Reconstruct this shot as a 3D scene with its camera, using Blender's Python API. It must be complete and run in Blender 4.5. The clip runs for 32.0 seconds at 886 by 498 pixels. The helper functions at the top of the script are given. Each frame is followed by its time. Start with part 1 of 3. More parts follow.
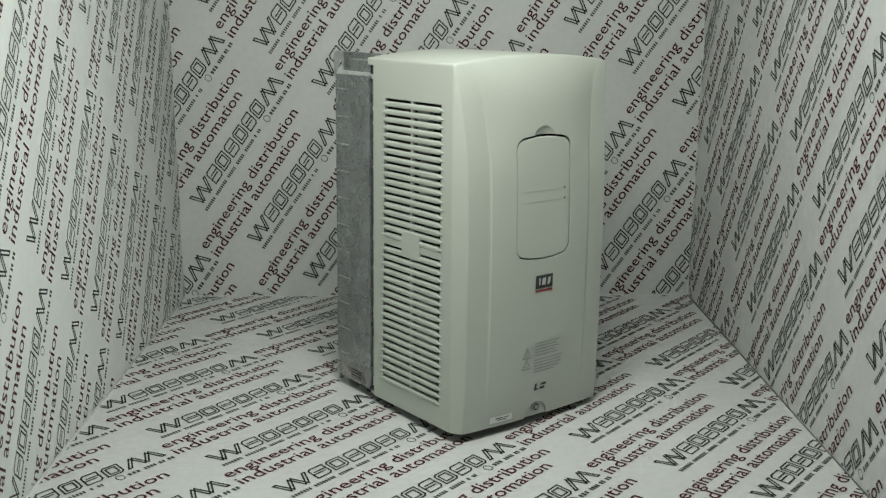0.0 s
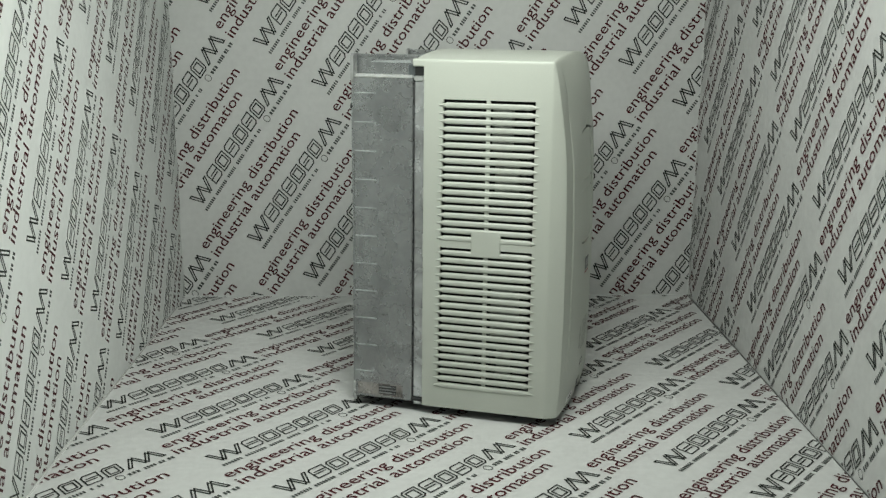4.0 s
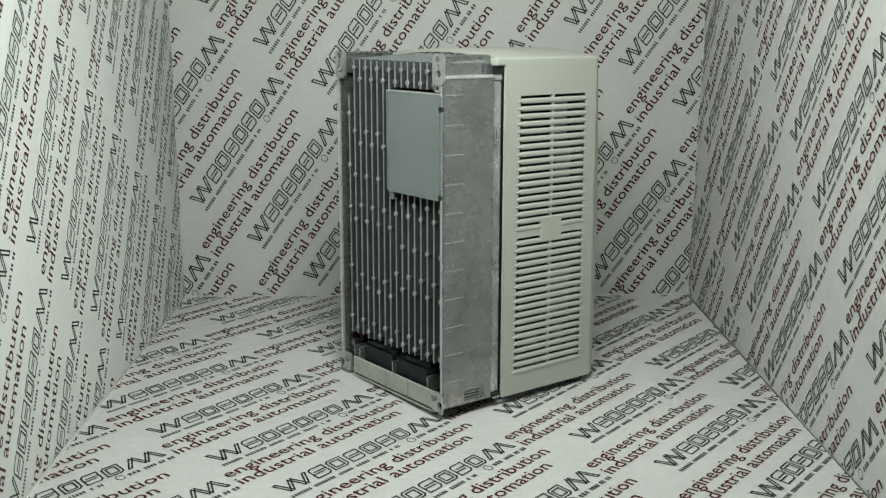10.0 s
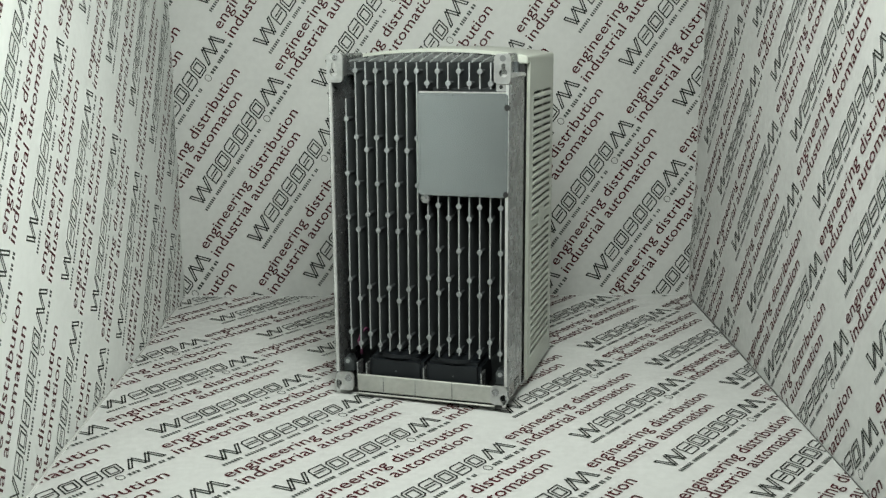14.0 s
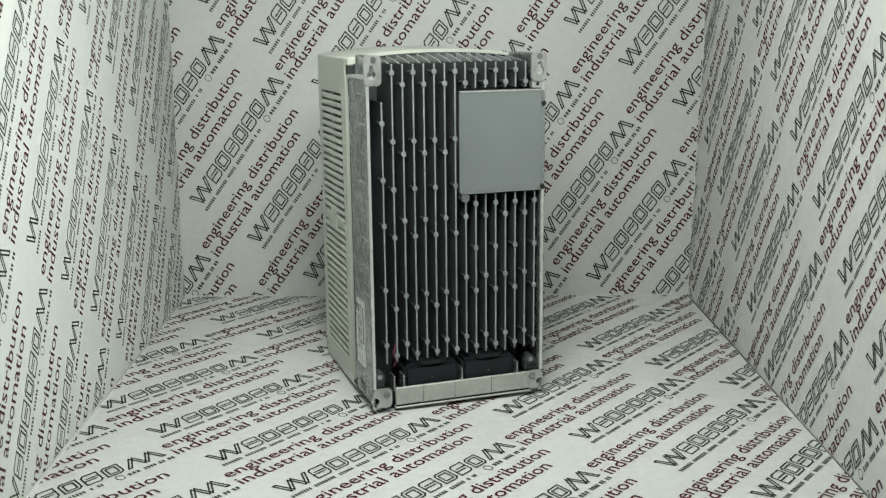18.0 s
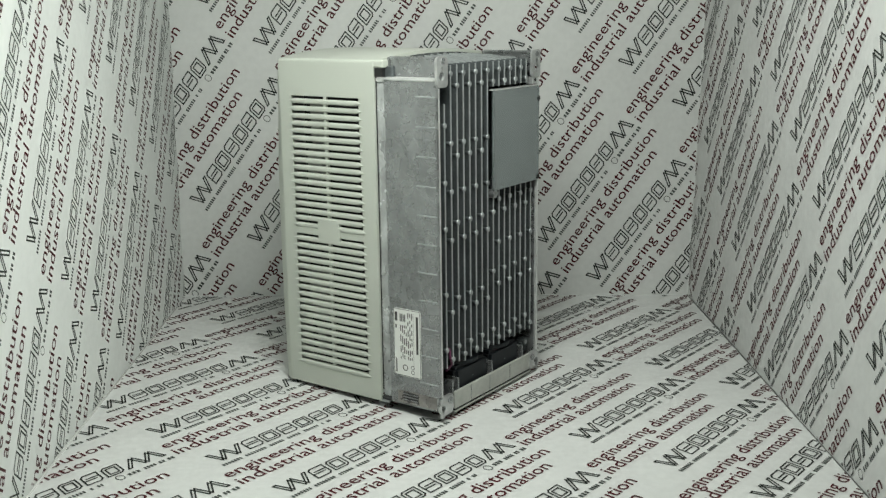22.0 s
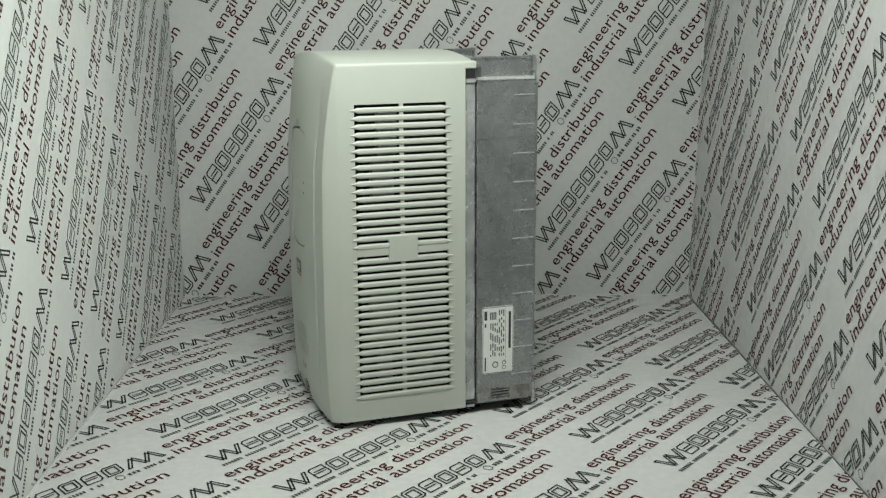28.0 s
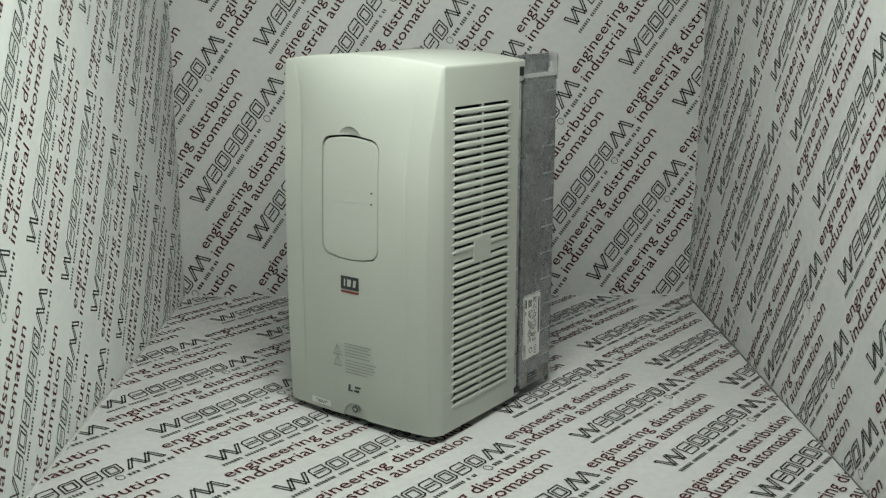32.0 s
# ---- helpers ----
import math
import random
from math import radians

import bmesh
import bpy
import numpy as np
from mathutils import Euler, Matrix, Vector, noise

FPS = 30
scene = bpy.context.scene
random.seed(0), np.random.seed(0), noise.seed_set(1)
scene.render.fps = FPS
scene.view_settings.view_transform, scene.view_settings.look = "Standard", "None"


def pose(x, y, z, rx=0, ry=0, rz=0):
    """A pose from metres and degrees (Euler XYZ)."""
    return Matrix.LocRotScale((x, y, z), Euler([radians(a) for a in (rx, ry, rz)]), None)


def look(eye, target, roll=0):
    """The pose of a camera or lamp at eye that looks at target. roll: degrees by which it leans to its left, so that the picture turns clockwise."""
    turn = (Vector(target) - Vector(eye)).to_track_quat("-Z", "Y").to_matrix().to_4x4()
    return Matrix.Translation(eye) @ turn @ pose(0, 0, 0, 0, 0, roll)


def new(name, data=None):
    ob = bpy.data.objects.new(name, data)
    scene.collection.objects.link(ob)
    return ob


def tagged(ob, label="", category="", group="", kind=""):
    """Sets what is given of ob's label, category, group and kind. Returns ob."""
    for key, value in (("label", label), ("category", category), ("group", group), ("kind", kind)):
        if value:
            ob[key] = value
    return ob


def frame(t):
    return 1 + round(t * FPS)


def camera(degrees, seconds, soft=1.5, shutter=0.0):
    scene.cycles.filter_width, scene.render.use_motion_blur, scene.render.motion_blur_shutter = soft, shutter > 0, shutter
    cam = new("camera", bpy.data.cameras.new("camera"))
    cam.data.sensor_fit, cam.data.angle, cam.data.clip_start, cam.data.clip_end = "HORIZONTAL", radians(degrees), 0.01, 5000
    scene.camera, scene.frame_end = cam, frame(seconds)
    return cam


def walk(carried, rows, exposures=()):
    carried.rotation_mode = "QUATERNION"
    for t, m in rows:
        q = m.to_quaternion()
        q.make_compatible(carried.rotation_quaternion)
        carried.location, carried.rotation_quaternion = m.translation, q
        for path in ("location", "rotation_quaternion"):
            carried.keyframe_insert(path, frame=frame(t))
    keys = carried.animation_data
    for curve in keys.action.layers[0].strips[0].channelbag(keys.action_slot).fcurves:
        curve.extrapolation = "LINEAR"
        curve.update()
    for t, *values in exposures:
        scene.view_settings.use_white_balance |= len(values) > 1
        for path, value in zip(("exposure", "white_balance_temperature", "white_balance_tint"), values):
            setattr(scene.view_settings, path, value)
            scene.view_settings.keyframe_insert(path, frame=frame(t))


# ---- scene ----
# The camera stands still on a stand before an open printed booth.
EYE = Vector((-0.0405, -1.54, 0.4530))
PITCH, YAW, ROLL = radians(13.852), radians(2.082), 0.363
AIM = EYE + Vector((math.sin(YAW) * math.cos(PITCH), math.cos(YAW) * math.cos(PITCH), -math.sin(PITCH)))
cam = camera(45.59, 32.0, soft=1.35)
walk(cam, [(0.0, look(EYE, AIM, ROLL)), (32.0, look(EYE, AIM, ROLL))],
     exposures=[(0.0, -0.03), (3.0, 0.02), (6.0, 0.05), (9.0, 0.14), (11.0, 0.31), (13.0, 0.40), (17.0, 0.46), (19.0, 0.44), (23.0, 0.30), (25.0, 0.16), (28.0, 0.09), (32.0, 0.05)])

# ---- light: a dim room and two studio soft boxes over the booth ----
world = bpy.data.worlds.new("world")
scene.world = world
world.use_nodes = True
world.node_tree.nodes["Background"].inputs[0].default_value = (0.75, 0.85, 0.82, 1)
world.node_tree.nodes["Background"].inputs[1].default_value = 0.2


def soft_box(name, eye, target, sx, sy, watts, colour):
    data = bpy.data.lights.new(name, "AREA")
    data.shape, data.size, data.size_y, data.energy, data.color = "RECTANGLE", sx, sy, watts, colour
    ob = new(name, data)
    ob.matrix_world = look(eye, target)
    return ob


soft_box("soft_box_lamp", (-0.050, -0.74, 0.62), (0.0, -0.42, 0.24), 0.22, 0.16, 1.52, (0.945, 1.0, 0.93))
soft_box("soft_box_lamp", (0.02, -0.86, 1.00), (0.0, -0.64, 0.0), 0.34, 0.24, 3.75, (0.95, 1.0, 0.93))
# an unseen fill lamp added outside shines through the thin left sheet
soft_box("side_fill_lamp", (-0.95, -0.74, 0.50), (0.0, -0.70, 0.36), 0.70, 0.60, 13.0, (0.93, 1.0, 0.95))

# ---- materials ----


def material(name, base, rough=0.5, metal=0.0, grain=0.0, grain_scale=300.0, stain=0.0, stain_scale=8.0, bump=0.0, bump_scale=400.0,
             rough_var=0.0, spec=0.5, smear=0.0, smear_scale=16.0):
    m = bpy.data.materials.new(name)
    m.use_nodes = True
    nt = m.node_tree
    b = nt.nodes["Principled BSDF"]
    b.inputs["Base Color"].default_value = (*base, 1)
    b.inputs["Roughness"].default_value = rough
    b.inputs["Metallic"].default_value = metal
    b.inputs["Specular IOR Level"].default_value = spec
    co = nt.nodes.new("ShaderNodeTexCoord")

    def tex(scale, detail=4.0, warp=0.0):
        n = nt.nodes.new("ShaderNodeTexNoise")
        n.inputs["Scale"].default_value, n.inputs["Detail"].default_value, n.inputs["Distortion"].default_value = scale, detail, warp
        nt.links.new(co.outputs["Object"], n.inputs["Vector"])
        return n

    def ramp(sock, lo, hi, a=0.3, c=0.7):
        n = nt.nodes.new("ShaderNodeMapRange")
        n.inputs[1].default_value, n.inputs[2].default_value, n.inputs[3].default_value, n.inputs[4].default_value = a, c, lo, hi
        nt.links.new(sock, n.inputs[0])
        return n.outputs[0]

    factor, layers = None, []
    if stain:
        layers.append(ramp(tex(stain_scale, 6).outputs["Fac"], 1 - stain, 1 + stain))
    if smear:
        layers.append(ramp(tex(smear_scale, 5, 1.4).outputs["Fac"], 1 - smear, 1 + 0.5 * smear, 0.36, 0.58))
    if grain:
        layers.append(ramp(tex(grain_scale, 2).outputs["Fac"], 1 - grain, 1 + grain))
    for g in layers:
        if factor is None:
            factor = g
        else:
            mul = nt.nodes.new("ShaderNodeMath")
            mul.operation = "MULTIPLY"
            nt.links.new(factor, mul.inputs[0])
            nt.links.new(g, mul.inputs[1])
            factor = mul.outputs[0]
    if factor is not None:
        vm = nt.nodes.new("ShaderNodeVectorMath")
        vm.operation = "SCALE"
        vm.inputs[0].default_value = base
        nt.links.new(factor, vm.inputs["Scale"])
        nt.links.new(vm.outputs[0], b.inputs["Base Color"])
    if rough_var:
        nt.links.new(ramp(tex(stain_scale * 1.7, 5).outputs["Fac"], max(0.05, rough - rough_var), min(1, rough + rough_var)), b.inputs["Roughness"])
    if bump:
        bn = nt.nodes.new("ShaderNodeBump")
        bn.inputs["Strength"].default_value, bn.inputs["Distance"].default_value = bump, 0.001
        nt.links.new(tex(bump_scale, 3).outputs["Fac"], bn.inputs["Height"])
        nt.links.new(bn.outputs[0], b.inputs["Normal"])
    return m


PAPER = material("printed_sheet", (0.63, 0.64, 0.625), 0.42, grain=0.03, grain_scale=120, stain=0.05, stain_scale=5, bump=0.35, bump_scale=14, spec=0.35)
# translucent copy for the left sheet only, brightened by the added side lamp
BACKLIT = PAPER.copy()
BACKLIT.name = "backlit_sheet"
_n = BACKLIT.node_tree
_mix, _glow = _n.nodes.new("ShaderNodeMixShader"), _n.nodes.new("ShaderNodeBsdfTranslucent")
_glow.inputs[0].default_value = (0.80, 0.81, 0.79, 1)
_mix.inputs[0].default_value = 0.4
_n.links.new(_n.nodes["Principled BSDF"].outputs[0], _mix.inputs[1])
_n.links.new(_glow.outputs[0], _mix.inputs[2])
_n.links.new(_mix.outputs[0], _n.nodes["Material Output"].inputs[0])
RED_INK = material("red_ink", (0.062, 0.007, 0.011), 0.55, stain=0.15, stain_scale=40, spec=0.25)
GREY_INK = material("grey_ink", (0.022, 0.027, 0.024), 0.55, stain=0.15, stain_scale=40, spec=0.25)
SMALL_INK = material("small_print_ink", (0.045, 0.052, 0.048), 0.5, stain=0.1, stain_scale=60)
ROOM = material("room_plaster", (0.36, 0.36, 0.34), 0.8, stain=0.06, stain_scale=2, bump=0.3, bump_scale=60)
PLASTIC = material("cover_plastic", (0.482, 0.508, 0.452), 0.37, grain=0.02, grain_scale=900, stain=0.02, stain_scale=9, bump=0.12, bump_scale=1600, spec=0.45)
CAST = material("cast_aluminium", (0.335, 0.346, 0.348), 0.27, 0.76, grain=0.03, grain_scale=180, stain=0.06, stain_scale=45, bump=0.03, bump_scale=120, rough_var=0.10, smear=0.14, smear_scale=9)
STRIP_METAL = material("polished_strip", (0.50, 0.515, 0.515), 0.26, 0.65, grain=0.08, grain_scale=220, stain=0.42, stain_scale=26, bump=0.10, bump_scale=60, rough_var=0.12)
# fins and their backing: shade deep between them is put into this dark base
FIN_METAL = material("shaded_fin_aluminium", (0.115, 0.129, 0.133), 0.5, 0.6, grain=0.10, grain_scale=300, stain=0.15, stain_scale=30, bump=0.2, bump_scale=400)
PLATE_METAL = material("galvanised_plate", (0.390, 0.430, 0.437), 0.27, 0.78, grain=0.04, grain_scale=500, stain=0.06, stain_scale=14, bump=0.08, bump_scale=300)
# paler than the casting: highlights of rims, ledges and lips painted in
HIGHLIGHT_METAL = material("highlight_aluminium", (0.66, 0.67, 0.66), 0.30, 0.55, grain=0.06, grain_scale=300, stain=0.12, stain_scale=60, bump=0.1, bump_scale=500)
# ears are the same casting, paled for the reflection on their faces
EAR_METAL = material("ear_aluminium", (0.50, 0.51, 0.505), 0.32, 0.66, grain=0.06, grain_scale=300, stain=0.18, stain_scale=60, bump=0.15, bump_scale=500)
# boss faces and fin edges: paler, with the light they catch in the colour
FACE_METAL = material("boss_face", (0.33, 0.35, 0.355), 0.45, 0.55, grain=0.08, grain_scale=300, stain=0.18, stain_scale=90)
TIP_METAL = material("lit_edge_aluminium", (0.41, 0.435, 0.435), 0.5, 0.6, grain=0.08, grain_scale=300, stain=0.15, stain_scale=60)
BAND_METAL = material("browned_aluminium", (0.315, 0.300, 0.285), 0.30, 0.72, grain=0.06, grain_scale=200, stain=0.25, stain_scale=70, rough_var=0.12, smear=0.35, smear_scale=28)
BAR_METAL = material("pale_bracket", (0.47, 0.48, 0.445), 0.45, 0.35, grain=0.05, grain_scale=200, stain=0.12, stain_scale=25)
# near-black for shade inside the cover, in slots and gaps, under the drive
DARK = material("shade_black", (0.012, 0.013, 0.013), 0.6, stain=0.2, stain_scale=30)
FAN = material("fan_plastic", (0.012, 0.015, 0.018), 0.5, stain=0.2, stain_scale=40, spec=0.3)
INNER = material("inner_parts", (0.30, 0.31, 0.29), 0.5, stain=0.4, stain_scale=40)
BADGE = material("badge_dark", (0.03, 0.035, 0.032), 0.35, stain=0.1, stain_scale=80)
BADGE_MARK = material("badge_mark", (0.5, 0.52, 0.5), 0.4)
STRIPE = material("badge_red", (0.25, 0.02, 0.02), 0.4)
FADED_INK = material("faded_ink", (0.31, 0.325, 0.295), 0.5, stain=0.1, stain_scale=90)
STICKER = material("white_sticker", (0.78, 0.79, 0.76), 0.4, stain=0.03, stain_scale=60)
BLACK_INK = material("black_ink", (0.03, 0.03, 0.03), 0.5)
SCREW = material("screw_steel", (0.4, 0.41, 0.4), 0.35, 0.9, stain=0.2, stain_scale=150)
WIRE = material("wire_purple", (0.09, 0.015, 0.05), 0.5)

# ---- mesh helpers ----


def part(name, bm, mat, parent=None, label="", smooth=0.0):
    me = bpy.data.meshes.new(name)
    bm.to_mesh(me)
    bm.free()
    return mesh_part(name, me, mat, parent, label, smooth)


def mesh_part(name, me, mat, parent=None, label="", smooth=0.0):
    if not me.materials:
        me.materials.append(mat)
    if smooth:
        me.polygons.foreach_set("use_smooth", [True] * len(me.polygons))
        me.set_sharp_from_angle(angle=radians(smooth))
    ob = new(name, me)
    if parent is not None:
        ob.parent = parent
    if label:
        tagged(ob, label)
    return ob


def box(bm, x0, x1, y0, y1, z0, z1, bevel=0.0, segments=1):
    """An axis-aligned block added to bm."""
    r = bmesh.ops.create_cube(bm, size=1.0, matrix=Matrix.Translation(((x0 + x1) / 2, (y0 + y1) / 2, (z0 + z1) / 2))
                              @ Matrix.Diagonal((x1 - x0, y1 - y0, z1 - z0, 1)))
    if bevel:
        edges = list({e for v in r["verts"] for e in v.link_edges})
        bmesh.ops.bevel(bm, geom=edges, offset=bevel, segments=segments, affect="EDGES")
    return bm


def blk(*a, **k):
    return box(bmesh.new(), *a, **k)


def rod(bm, p, q, r, n=12, r2=None):
    """A round bar from p to q."""
    p, q = Vector(p), Vector(q)
    d = q - p
    m = Matrix.Translation((p + q) / 2) @ d.to_track_quat("Z", "Y").to_matrix().to_4x4()
    bmesh.ops.create_cone(bm, cap_ends=True, segments=n, radius1=r, radius2=r if r2 is None else r2, depth=d.length, matrix=m)
    return bm


def prism(bm, pts, to3, thick):
    """A flat plate: the outline pts (2D) laid by to3(a, b, h), from h = 0 to h = thick."""
    lo = [bm.verts.new(to3(a, b, 0.0)) for a, b in pts]
    hi = [bm.verts.new(to3(a, b, thick)) for a, b in pts]
    n = len(pts)
    bm.faces.new(hi)
    bm.faces.new(lo[::-1])
    for i in range(n):
        bm.faces.new((lo[i], lo[(i + 1) % n], hi[(i + 1) % n], hi[i]))
    bmesh.ops.recalc_face_normals(bm, faces=bm.faces)
    return bm


def rounded(a0, a1, b0, b1, r, n=5):
    pts = []
    for ca, cb, s in ((a1 - r, b1 - r, 0), (a0 + r, b1 - r, 90), (a0 + r, b0 + r, 180), (a1 - r, b0 + r, 270)):
        for k in range(n + 1):
            t = radians(s + 90 * k / n)
            pts.append((ca + r * math.cos(t), cb + r * math.sin(t)))
    return pts


# ---- the print: one unit of the repeating sheet, in its own plane ----
TEXT_ANGLE = radians(55.28)
U, V, W = np.array((0.0819, -0.0581)), np.array((0.1012, 0.2294)), np.array((0.2177, 0.4930))


def lettering(words, start, base, length, height):
    """Triangles of a line of words, start metres along the line and base metres below it."""
    cu = bpy.data.curves.new("words", "FONT")
    cu.body, cu.resolution_u, cu.offset = words, 2, 0.006
    ob = new("words", cu)
    dg = bpy.context.evaluated_depsgraph_get()
    me = ob.evaluated_get(dg).to_mesh()
    me.calc_loop_triangles()
    v = np.array([p.co[:2] for p in me.vertices])
    tri = np.array([t.vertices[:] for t in me.loop_triangles])
    bpy.data.objects.remove(ob)
    lo, hi = v.min(0), v.max(0)
    x = (v[:, 0] - lo[0]) / (hi[0] - lo[0]) * length + start
    y = v[:, 1] / 0.73 * height - base
    return np.stack([x, y], 1)[tri]


def strokes(lines, w):
    """Triangles of polylines drawn w wide; closed where the last point is the first."""
    out = []
    for pts in lines:
        p = [np.array(q, float) for q in pts]
        for a, b in zip(p[:-1], p[1:]):
            d = (b - a) / max(np.hypot(*(b - a)), 1e-9)
            n = np.array((-d[1], d[0])) * w / 2
            a2, b2 = a - d * w * 0.45, b + d * w * 0.45
            out += [(a2 + n, a2 - n, b2 - n), (a2 + n, b2 - n, b2 + n)]
    return np.array(out)


def plain_bars(spans, top, bottom):
    out = []
    for a, b in spans:
        out += [((a, -bottom), (b, -bottom), (b, -top)), ((a, -bottom), (b, -top), (a, -top))]
    return np.array(out)


def ticks(spans, pitch, share):
    """Each span cut into plain bars, one for a character."""
    out = []
    for a, b in spans:
        n = max(1, round((b - a) / pitch))
        w = (b - a) / n
        out += [(a + w * k, a + w * (k + share)) for k in range(n)]
    return out


def logo_shapes():
    """The company mark as a row of plain outlined shapes: zigzag bands at both ends, slanted frames between them."""
    h, sl = 0.0198, 0.30
    sk = lambda a, b: (a * 1.012 - 0.0034 + sl * (b - h / 2) * 0.5, b - h + 0.0018)
    lines = []
    band = 0.0038

    def zigzag(x0, w, up):
        xs = [x0 + w * k / 4 for k in range(5)]
        ys = [h if (k % 2 == 0) == up else 0 for k in range(5)]
        top = [sk(x, y) for x, y in zip(xs, ys)]
        low = [sk(x + band, y) for x, y in zip(xs, ys)]
        lines.append(top + low[::-1] + top[:1])

    def frame_shape(x0, w, inner):
        lines.append([sk(x0 + 0.003, h), sk(x0 + w, h), sk(x0 + w, 0.003), sk(x0 + w - 0.003, 0), sk(x0, 0), sk(x0, h - 0.003), sk(x0 + 0.003, h)])
        a, c = x0 + band, x0 + w - band
        if inner:
            lines.append([sk(a, h - band), sk(c, h - band), sk(c, band), sk(a, band), sk(a, h - band)])
        else:
            lines.append([sk(a, h / 2 + 0.002), sk(x0 + w, h / 2 + 0.002)])
            lines.append([sk(x0, h / 2 - 0.002), sk(c, h / 2 - 0.002)])

    zigzag(0.0, 0.036, True)
    for k, (x0, w) in enumerate(((0.043, 0.0185), (0.066, 0.019), (0.090, 0.018), (0.113, 0.018), (0.136, 0.017), (0.158, 0.0175))):
        frame_shape(x0, w, k % 2 == 1)
    zigzag(0.180, 0.038, False)
    return strokes(lines, 0.0018)


RING = [(0.1615 + 0.0042 * math.cos(k * math.pi / 6), -0.0272 + 0.0050 * math.sin(k * math.pi / 6)) for k in range(13)]
UNIT = {
    "grey_print": (GREY_INK, [logo_shapes(), strokes([RING], 0.0009)]),
    "small_print": (SMALL_INK, [plain_bars(ticks(((-0.0037, 0.021), (0.025, 0.052), (0.057, 0.076), (0.081, 0.099), (0.104, 0.125), (0.1295, 0.133), (0.137, 0.1437)), 0.0034, 0.62), 0.0250, 0.0296),
                               plain_bars(ticks(((0.170, 0.184), (0.188, 0.202), (0.205, 0.2125), (0.2155, 0.2237)), 0.0040, 0.66), 0.0252, 0.0304)]),
    "red_print": (RED_INK, [lettering("engineering distribution", 0.2288, 0.0055, 0.2490, 0.0160), lettering("industrial automation", 0.2288, 0.0262, 0.2230, 0.0160)]),
}


def clip(tris, planes):
    """Triangles cut to the half planes a x + b y <= c."""
    out = []
    for a, b, c in planes:
        d = tris @ np.array((a, b)) - c
        inside, cross = (d <= 0).all(1), (d.min(1) < 0) & (d.max(1) > 0)
        made = []
        for t, e in zip(tris[cross], d[cross]):
            poly = []
            for k in range(3):
                p, q, dp, dq = t[k], t[(k + 1) % 3], e[k], e[(k + 1) % 3]
                if dp <= 0:
                    poly.append(p)
                if dp * dq < 0:
                    poly.append(p + (q - p) * dp / (dp - dq))
            made += [(poly[0], poly[k], poly[k + 1]) for k in range(1, len(poly) - 1)]
        tris = np.concatenate([tris[inside], np.array(made).reshape(-1, 3, 2)])
    return tris


def print_on(sheet, turn, offset, planes, reach, to3):
    """Lay the repeating print on a sheet. planes bound it; to3 maps its plane to the world."""
    ct, st = math.cos(turn), math.sin(turn)
    rot = np.array(((ct, -st), (st, ct)))
    ca, sa = math.cos(TEXT_ANGLE), math.sin(TEXT_ANGLE)
    lean = np.array(((ca, -sa), (sa, ca)))
    corners = np.array(((-0.01, 0.02), (0.49, 0.02), (0.49, -0.045), (-0.01, -0.045)))
    cells = []
    for j in range(-7, 8):
        for i in range(-20, 21):
            o = rot @ (i * U + (j // 2) * W + (j % 2) * V) + offset
            q = (rot @ lean @ corners.T).T + o
            if q[:, 0].max() > reach[0] and q[:, 0].min() < reach[1] and q[:, 1].max() > reach[2] and q[:, 1].min() < reach[3]:
                cells.append(o)
    for name, (mat, pieces) in UNIT.items():
        tri = np.concatenate(pieces) @ (rot @ lean).T
        al = np.concatenate([tri + o for o in cells])
        al = clip(al, planes)
        v = [to3(a, b) for a, b in al.reshape(-1, 2)]
        me = bpy.data.meshes.new(name)
        me.from_pydata(v, [], np.arange(len(v)).reshape(-1, 3).tolist())
        mesh_part(name, me, mat, sheet)["kind"] = "stuff"


# ---- the booth: printed sheets for floor, back and sides ----
XL, XR, AL, AR, DEEP, TALL, LIFT = -0.3755, 0.3927, 0.0200, -0.0078, 1.02, 0.78, 0.0005


def ripple(s, z, seed):
    """Slack of a side sheet: gentle waves, strongest towards the back corner; s is the distance from the back."""
    near = math.exp(-s / 0.11)
    wave = 0.5 + 0.25 * math.sin(38 * z + 9 * s + seed) + 0.25 * math.sin(91 * z - 23 * s + 2.1 * seed)
    fine = 0.5 + 0.5 * math.sin(170 * z + 60 * s + 3 * seed) * math.sin(47 * z + seed)
    broad = 0.5 + 0.5 * math.sin(7.3 * s + 4.1 * z + seed)
    return 0.0018 * near * wave + 0.0007 * near * fine + 0.0012 * broad * min(1.0, s / 0.15)


def left_at(a, z, h=0.0):
    s = -a
    return (XL - s * math.sin(AL) + h * math.cos(AL), -s * math.cos(AL) - h * math.sin(AL), z)


def right_at(s, z, h=0.0):
    return (XR + s * math.sin(AR) - h * math.cos(AR), -s * math.cos(AR) - h * math.sin(AR), z)


